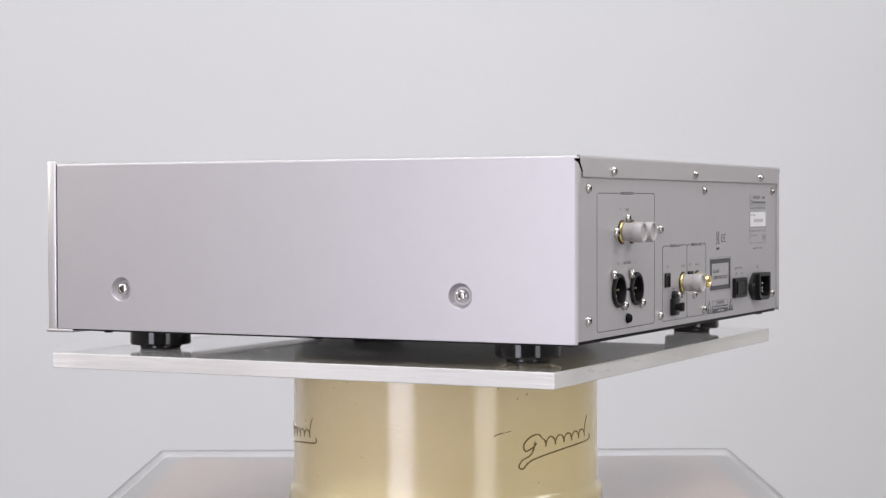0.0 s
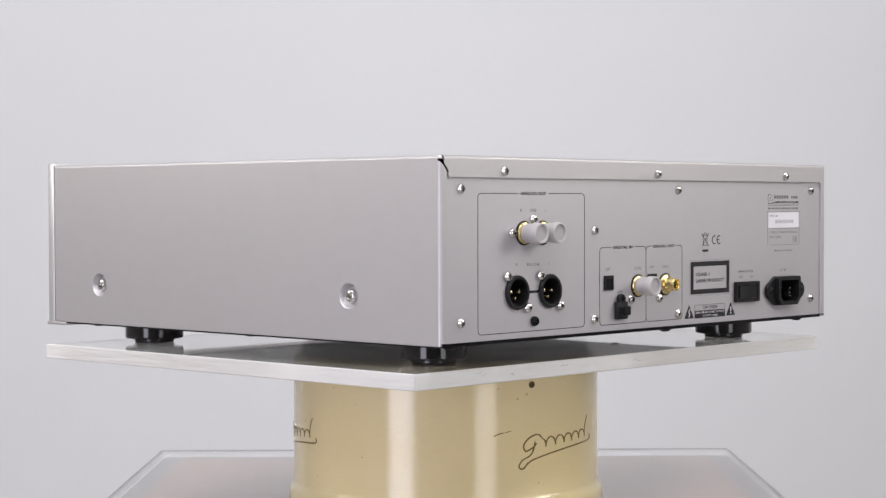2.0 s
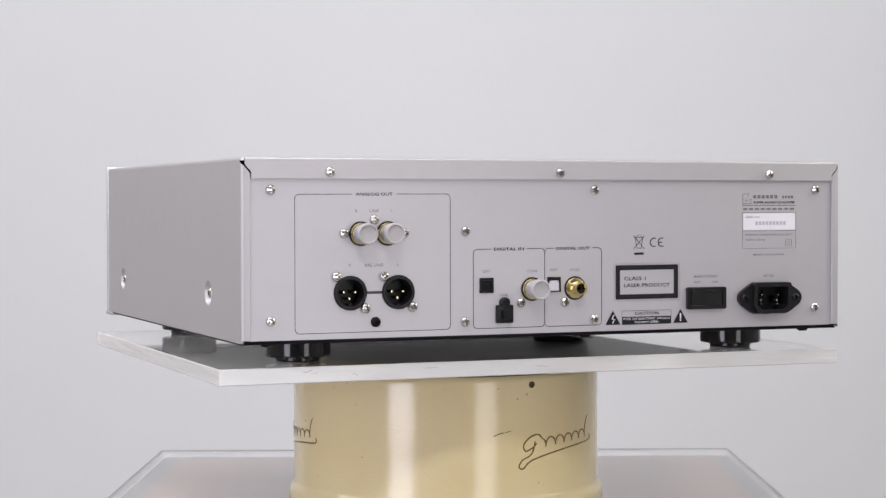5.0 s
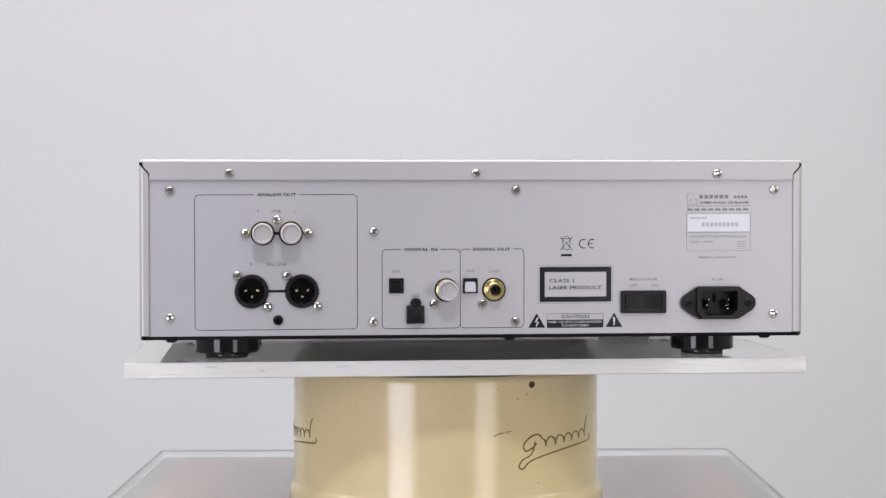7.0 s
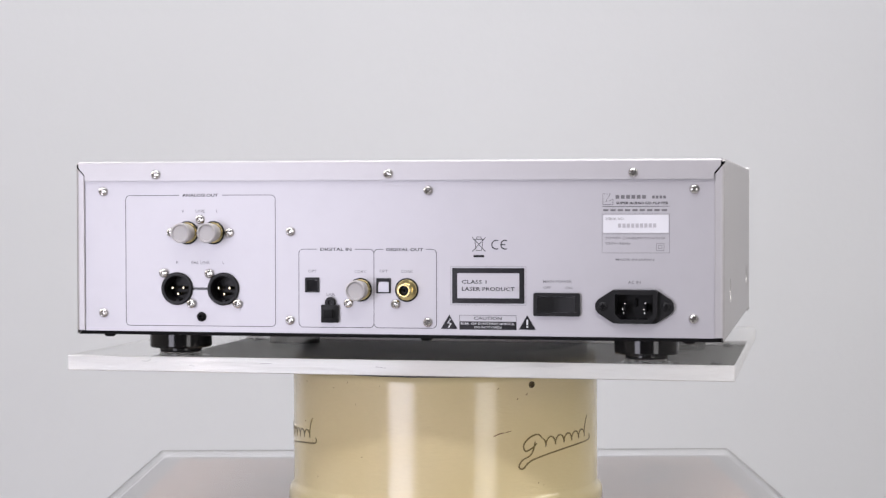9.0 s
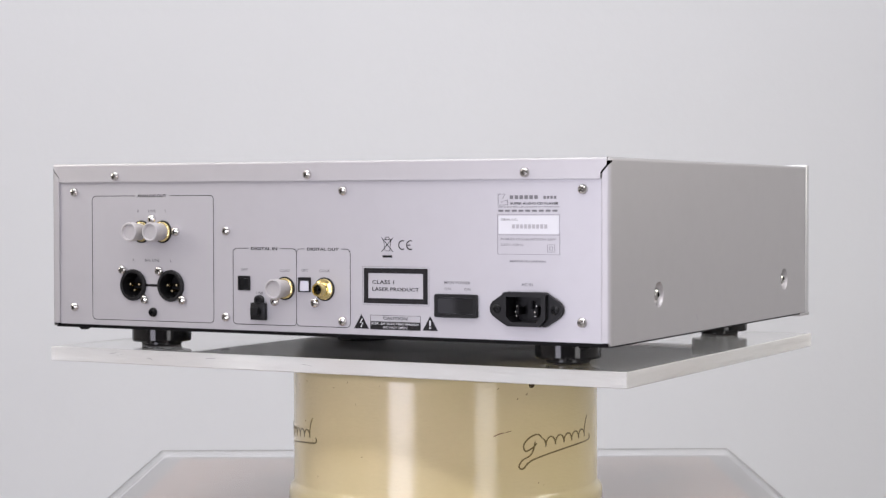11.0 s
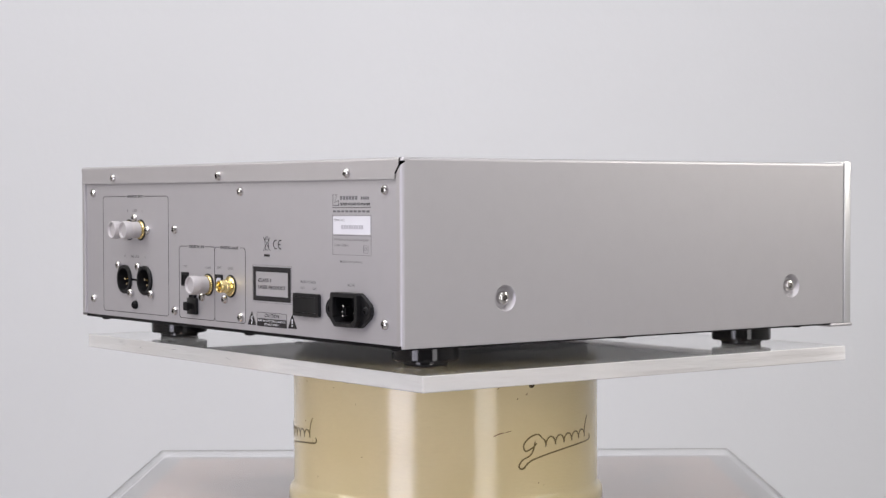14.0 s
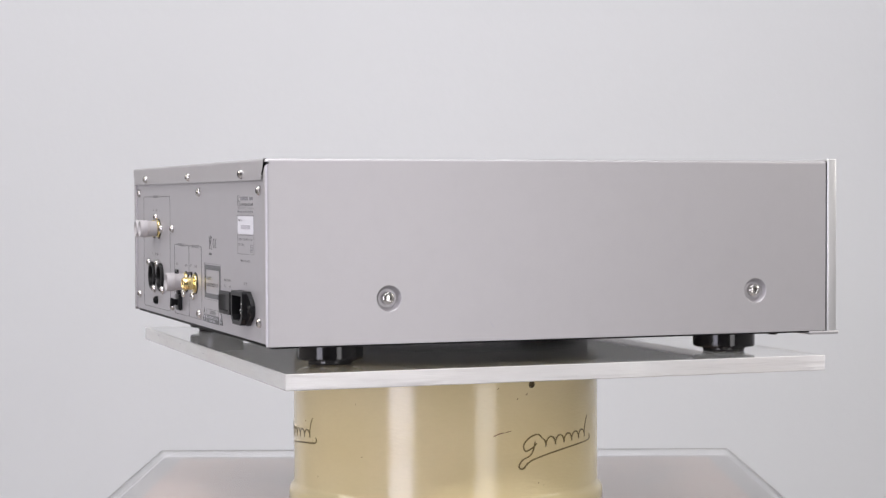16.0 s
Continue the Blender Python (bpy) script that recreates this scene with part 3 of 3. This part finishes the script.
# ---- print on the rear panel ----
def lettering(words, x, z, height, parent, mat, width=None, align="CENTER", y=None, bold=0.0):
    """Words in cap height and, if given, width in millimetres, centred at x, z."""
    cu = bpy.data.curves.new("lettering", "FONT")
    cu.body, cu.align_x, cu.align_y, cu.size, cu.resolution_u = words, align, "CENTER", 1.0, 2
    cu.offset = bold
    ob = new("lettering", cu)
    dg = bpy.context.evaluated_depsgraph_get()
    me = bpy.data.meshes.new_from_object(ob.evaluated_get(dg))
    bpy.data.objects.remove(ob)
    bm = bmesh.new()
    bm.from_mesh(me)
    xs, ys = [v.co.x for v in bm.verts], [v.co.y for v in bm.verts]
    sy = height / 1000 / (max(ys) - min(ys))
    sx = width / 1000 / (max(xs) - min(xs)) if width else sy
    cx = (max(xs) + min(xs)) / 2 if align == "CENTER" else min(xs)
    cy = (max(ys) + min(ys)) / 2
    for v in bm.verts:
        v.co = Vector(((v.co.x - cx) * sx, 0, (v.co.y - cy) * sy))
    bmesh.ops.remove_doubles(bm, verts=bm.verts[:], dist=1e-6)
    ob = part("lettering", bm, mat, parent)
    return place(ob, x, z, Y_REAR - 0.00015 if y is None else y)

def bars(x0, x1, z, height, parent, mat, pieces=1, y=None, name="printed_bar"):
    y = Y_REAR if y is None else y
    w = (x1 - x0) / pieces
    for i in range(pieces):
        a, b = x0 + w * i, x0 + w * (i + (0.72 if pieces > 1 else 1.0))
        part(name, sheet(mm([(a, z - height / 2), (b, z - height / 2), (b, z + height / 2), (a, z + height / 2)]), [], y - 0.00015, y + 0.0002), mat, parent)

def border(parent, x0, x1, z0, z1, gap, mat, w=0.00038, r=3.0, left=True):
    pts = [(gap[1], z1)] + arc(x1 - r, z1 - r, r, 90, 0) + arc(x1 - r, z0 + r, r, 0, -90)
    if left:
        pts += arc(x0 + r, z0 + r, r, 270, 180) + arc(x0 + r, z1 - r, r, 180, 90) + [(gap[0], z1)]
        part("printed_border", ribbon(mm(pts), w, Y_REAR), mat, parent)
    else:
        pts += arc(x0 + r, z0 + r, r, 270, 186)
        part("printed_border", ribbon(mm(pts), w, Y_REAR), mat, parent)
        part("printed_border", ribbon(mm([(x0 + 0.3, z1 - r)] + arc(x0 + r, z1 - r, r, 170, 90) + [(gap[0], z1)]), w, Y_REAR), mat, parent)

def prints(p):
    border(p, -183.4, -76.7, 33.0, 122.0, (-145.0, -114.2), INK)
    border(p, -60.3, -8.3, 32.9, 85.4, (-47.6, -21.4), INK)
    border(p, -8.3, 34.4, 32.9, 85.4, (-1.8, 27.4), INK, left=False)
    for w, x, z, h, wd, m in (("ANALOG OUT", -129.8, 122.0, 2.1, 25.5, INK), ("R", -141.9, 111.2, 1.9, None, FAINT), ("LINE", -129.8, 111.2, 1.9, 6.4, FAINT), ("L", -117.8, 111.2, 1.9, None, FAINT),
                              ("R", -146.3, 76.3, 1.9, None, FAINT), ("BAL LINE", -129.8, 76.2, 1.9, 12.6, FAINT), ("L", -113.4, 76.2, 1.9, None, FAINT),
                              ("DIGITAL IN", -34.5, 85.3, 2.1, 21.6, INK), ("DIGITAL OUT", 12.8, 85.2, 2.1, 25.0, INK), ("OPT", -50.9, 70.6, 1.9, 5.6, FAINT), ("COAX", -17.6, 70.4, 1.9, 8.0, FAINT),
                              ("USB", -38.2, 54.8, 1.9, 5.6, FAINT), ("OPT", -1.6, 70.8, 1.9, 5.6, FAINT), ("COAX", 14.3, 70.7, 1.9, 8.0, FAINT),
                              ("MAIN POWER", 115.3, 64.4, 1.9, 19.0, FAINT), ("OFF", 108.4, 60.3, 1.7, 5.0, FAINT), ("ON", 122.7, 60.2, 1.7, 4.4, FAINT), ("AC IN", 165.6, 64.0, 1.9, 8.0, FAINT),
                              ("SUPER AUDIO CD PLAYER", 170.6, 115.6, 1.6, 33.8, INK), ("MADE IN JAPAN", 165.9, 78.6, 1.9, 25.0, FAINT)):
        lettering(w, x, z, h, p, m, wd, bold=0.02 if m is INK else 0.006)
    # maker's mark as plain shapes
    part("maker_mark", ribbon(mm([(145.0, 114.7), (151.6, 114.7), (151.6, 118.0), (146.8, 116.4), (150.0, 121.6), (145.0, 121.6)]), 0.0003, Y_REAR, closed=True), INK, p)
    bars(153.3, 174.0, 119.6, 2.4, p, FAINT, 6, name="maker_bar")
    bars(177.0, 186.6, 119.4, 1.9, p, FAINT, 4, name="maker_bar")
    bars(144.6, 188.2, 113.4, 0.25, p, INK)
    bars(145.2, 188.0, 111.0, 1.3, p, FAINT, 9)
    # rating box with the serial label
    part("rating_frame", ribbon(mm([(144.6, 83.2), (188.3, 83.2), (188.3, 108.5), (144.6, 108.5)]), 0.0003, Y_REAR, closed=True), FAINT, p)
    bars(144.8, 188.1, 95.6, 0.25, p, FAINT)
    lab = part("serial_label", sheet(mm(rounded_rect(145.3, 187.7, 96.3, 107.9, 0.6, 2)), [], Y_REAR - 0.0002, Y_REAR + 0.0002), PAPER, p, "white paper serial label")
    lettering("SERIAL NO.", 153.0, 105.4, 1.5, p, FAINT, 12.0, y=Y_REAR - 0.0003)
    bars(155.0, 180.5, 101.0, 2.6, p, PALE, 9, y=Y_REAR - 0.00022, name="serial_bar")
    lettering("POWER CONSUMPTION 26W", 166.3, 92.8, 1.5, p, FAINT, 38.5)
    lettering("230V~50Hz", 154.9, 89.3, 1.5, p, FAINT, 16.0)
    part("double_square", ribbon(mm([(179.8, 84.8), (184.8, 84.8), (184.8, 89.4), (179.8, 89.4)]), 0.0003, Y_REAR, closed=True), FAINT, p)
    part("double_square", ribbon(mm([(181.2, 86.1), (183.4, 86.1), (183.4, 88.1), (181.2, 88.1)]), 0.0003, Y_REAR, closed=True), FAINT, p)
    # laser class plate
    part("laser_label_edge", ribbon(mm([(44.0, 48.7), (94.4, 48.7), (94.4, 74.1), (44.0, 74.1)]), 0.00025, Y_REAR, closed=True), FAINT, p)
    part("laser_label_frame", sheet(mm([(45.0, 49.7), (93.4, 49.7), (93.4, 73.1), (45.0, 73.1)]), [mm([(48.4, 53.1), (90.0, 53.1), (90.0, 69.7), (48.4, 69.7)])], Y_REAR - 0.00018, Y_REAR + 0.0002), INK, p, "black-framed laser class label")
    lettering("CLASS 1", 59.8, 63.9, 2.5, p, INK, 16.6, bold=0.01)
    lettering("LASER PRODUCT", 69.2, 59.2, 2.5, p, INK, 35.4, bold=0.01)
    # caution plate
    part("caution_frame", ribbon(mm([(50.0, 32.4), (88.0, 32.4), (88.0, 41.8), (50.0, 41.8)]), 0.0003, Y_REAR, closed=True), INK, p)
    lettering("CAUTION", 69.0, 39.9, 2.2, p, INK, 18.5, bold=0.01)
    bars(50.0, 88.0, 35.1, 5.3, p, INK, name="caution_field")
    lettering("RISK OF ELECTRIC SHOCK", 69.0, 36.3, 1.5, p, PAPER, 36.0, y=Y_REAR - 0.0003)
    lettering("DO NOT OPEN", 69.0, 33.9, 1.5, p, PAPER, 18.0, y=Y_REAR - 0.0003)
    for x, bolt in ((43.0, True), (95.3, False)):
        part("warning_triangle", sheet(mm([(x - 5.7, 32.6), (x + 5.7, 32.6), (x, 42.2)]), [], Y_REAR - 0.00015, Y_REAR + 0.0002), INK, p)
        if bolt:
            part("flash_sign", ribbon(mm([(x + 0.9, 39.3), (x - 0.9, 36.6), (x + 1.1, 36.3), (x - 0.4, 33.5)]), 0.0007, Y_REAR - 0.00022), PAPER, p)
        else:
            bars(x - 0.5, x + 0.5, 37.4, 3.6, p, PAPER, y=Y_REAR - 0.00022, name="stroke")
            bars(x - 0.5, x + 0.5, 34.4, 1.0, p, PAPER, y=Y_REAR - 0.00022, name="stroke")
    # crossed-out bin and conformity mark
    for pts in ([(59.2, 92.0), (66.6, 92.0)], [(60.2, 91.8), (61.2, 84.6), (64.8, 84.6), (65.8, 91.8)], [(58.6, 84.0), (67.4, 93.4)], [(58.6, 93.4), (67.4, 84.0)], [(61.2, 92.2), (61.8, 93.6), (64.2, 93.6), (64.8, 92.2)]):
        part("bin_sign", ribbon(mm(pts), 0.0004, Y_REAR), INK, p)
    bars(59.4, 66.6, 80.9, 1.5, p, INK)
    part("conformity_mark", ribbon(mm(arc(74.6, 88.5, 2.9, 65, 295, 12)), 0.0007, Y_REAR), INK, p)
    part("conformity_mark", ribbon(mm(arc(80.6, 88.5, 2.9, 65, 295, 12)), 0.0007, Y_REAR), INK, p)
    bars(77.9, 80.6, 88.5, 0.7, p, INK, name="conformity_mark")
    # link lines between paired sockets
    bars(-131.6, -127.9, 96.5, 2.0, p, INK, name="link_line")
    bars(-135.6, -124.0, 58.4, 1.7, p, INK, name="link_line")

def feet(player):
    f = part("foot", lathe([(0, 0.0168), (0.0215, 0.0168), (0.0220, 0.0162), (0.0220, 0.0046), (0.0214, 0.0034), (0.0196, 0.0030), (0.0150, 0.0028), (0.0150, 0.0012)], 64, "z"), GLOSS, player, "polished black round foot", smooth=18)
    part("pad", lathe([(0.0146, 0.0030), (0.0146, 0.0004), (0.0140, 0.0), (0, 0.0)], 48, "z"), RUBBER, f)
    spots = [(-0.1662, -0.1421), (-0.1662, 0.1505), (0.1662, -0.1421), (0.1662, 0.1505)]
    f.location = (*spots[0], 0)
    for s in spots[1:]:
        g = again(f, (*s, 0))
        pad = f.children[0].copy()
        scene.collection.objects.link(pad)
        pad.parent = g
    scr = part("scratch", ribbon([(0, 0), (0.0012, -0.0022), (0.0030, -0.0042)], 0.0004, 0.0), PALE, player)
    scr.location, scr.rotation_euler = (HW, -0.0500, 0.0290), (0, 0, math.pi / 2)
    first = None
    for x, y in ((-0.2015, -0.188), (0.0235, -0.190), (0.1985, -0.188), (-0.205, -0.005), (0.205, -0.005), (-0.205, 0.168), (0.205, 0.168)):
        if first is None:
            first = part("base_screw", lathe([(0.0040, 0.0003), (0.0038, -0.0014), (0.0026, -0.0022), (0, -0.0023)], 20, "z"), DARK, player)
            first.location = (x, y, ZB - 0.0010)
        else:
            again(first, (x, y, ZB - 0.0010))

def disc_player():
    pl = tagged(new("disc_player"), "silver metal disc player with rear sockets, on the acrylic plate", "disc player")
    side_panel(pl, -1)
    side_panel(pl, 1)
    top_cover(pl)
    rear = rear_panel(pl)
    part("base_plate", box((-0.2205, -0.1962, ZB - 0.0010), (0.2205, 0.2000, ZB + 0.0028), 0.0004), DARK, pl)
    # black strip stands in for the shade along the sides' rounded lower edge
    part("base_rim", box((-0.2209, -0.1960, ZB - 0.0012), (0.2209, 0.1998, ZB - 0.0003), 0.0003, 1), DARK, pl)
    # added unseen block, black so that seams and slots read as unlit gaps
    part("chassis", box((-0.2165, -0.1700, ZB + 0.003), (0.2165, 0.1995, ZT - 0.0016)), DARK, pl)
    part("front_panel", box((-0.2216, 0.2014, 0.0158), (0.2216, 0.2088, 0.1356), 0.0009, 3), ALU, pl, "thick brushed aluminium front panel")
    # black strip fills in the shadow gap between front panel and sides
    part("front_gasket", box((-0.2206, 0.1990, 0.0166), (0.2206, 0.2016, 0.1336)), DARK, pl, "dark strip standing in for the shadow gap behind the front panel")
    part("front_lip", box((-0.2219, 0.1870, 0.0138), (0.2219, 0.2108, 0.0163), 0.0011, 3), SILVER, pl)
    for x, z in XLRS:
        xlr(pl, x, z)
    for x, z in RCAS:
        rca_cap(rca_base(pl, x, z))
    rca_cap(rca_base(pl, -17.6, 58.3, "digital_socket"))
    rca_base(pl, 14.2, 58.3, "digital_socket")
    optical(pl, -50.9, 61.4, False)
    optical(pl, -1.6, 61.1, True)
    usb(pl)
    power_switch(pl)
    iec(pl)
    feet(pl)
    prints(rear)
    return pl

setting()
display_table()
drum()
PLATE = acrylic_plate()
PLAYER = disc_player()

def motions():
    walk(PLATE, [(t, pose(0, 0, 0, 0, 0, a) @ LEAN) for t, a in TURNS])
    walk(PLAYER, [(t, pose(0, 0, 0, 0, 0, a) @ LEAN @ pose(X_MID / 1000, 0, PLATE_T)) for t, a in TURNS])

motions()
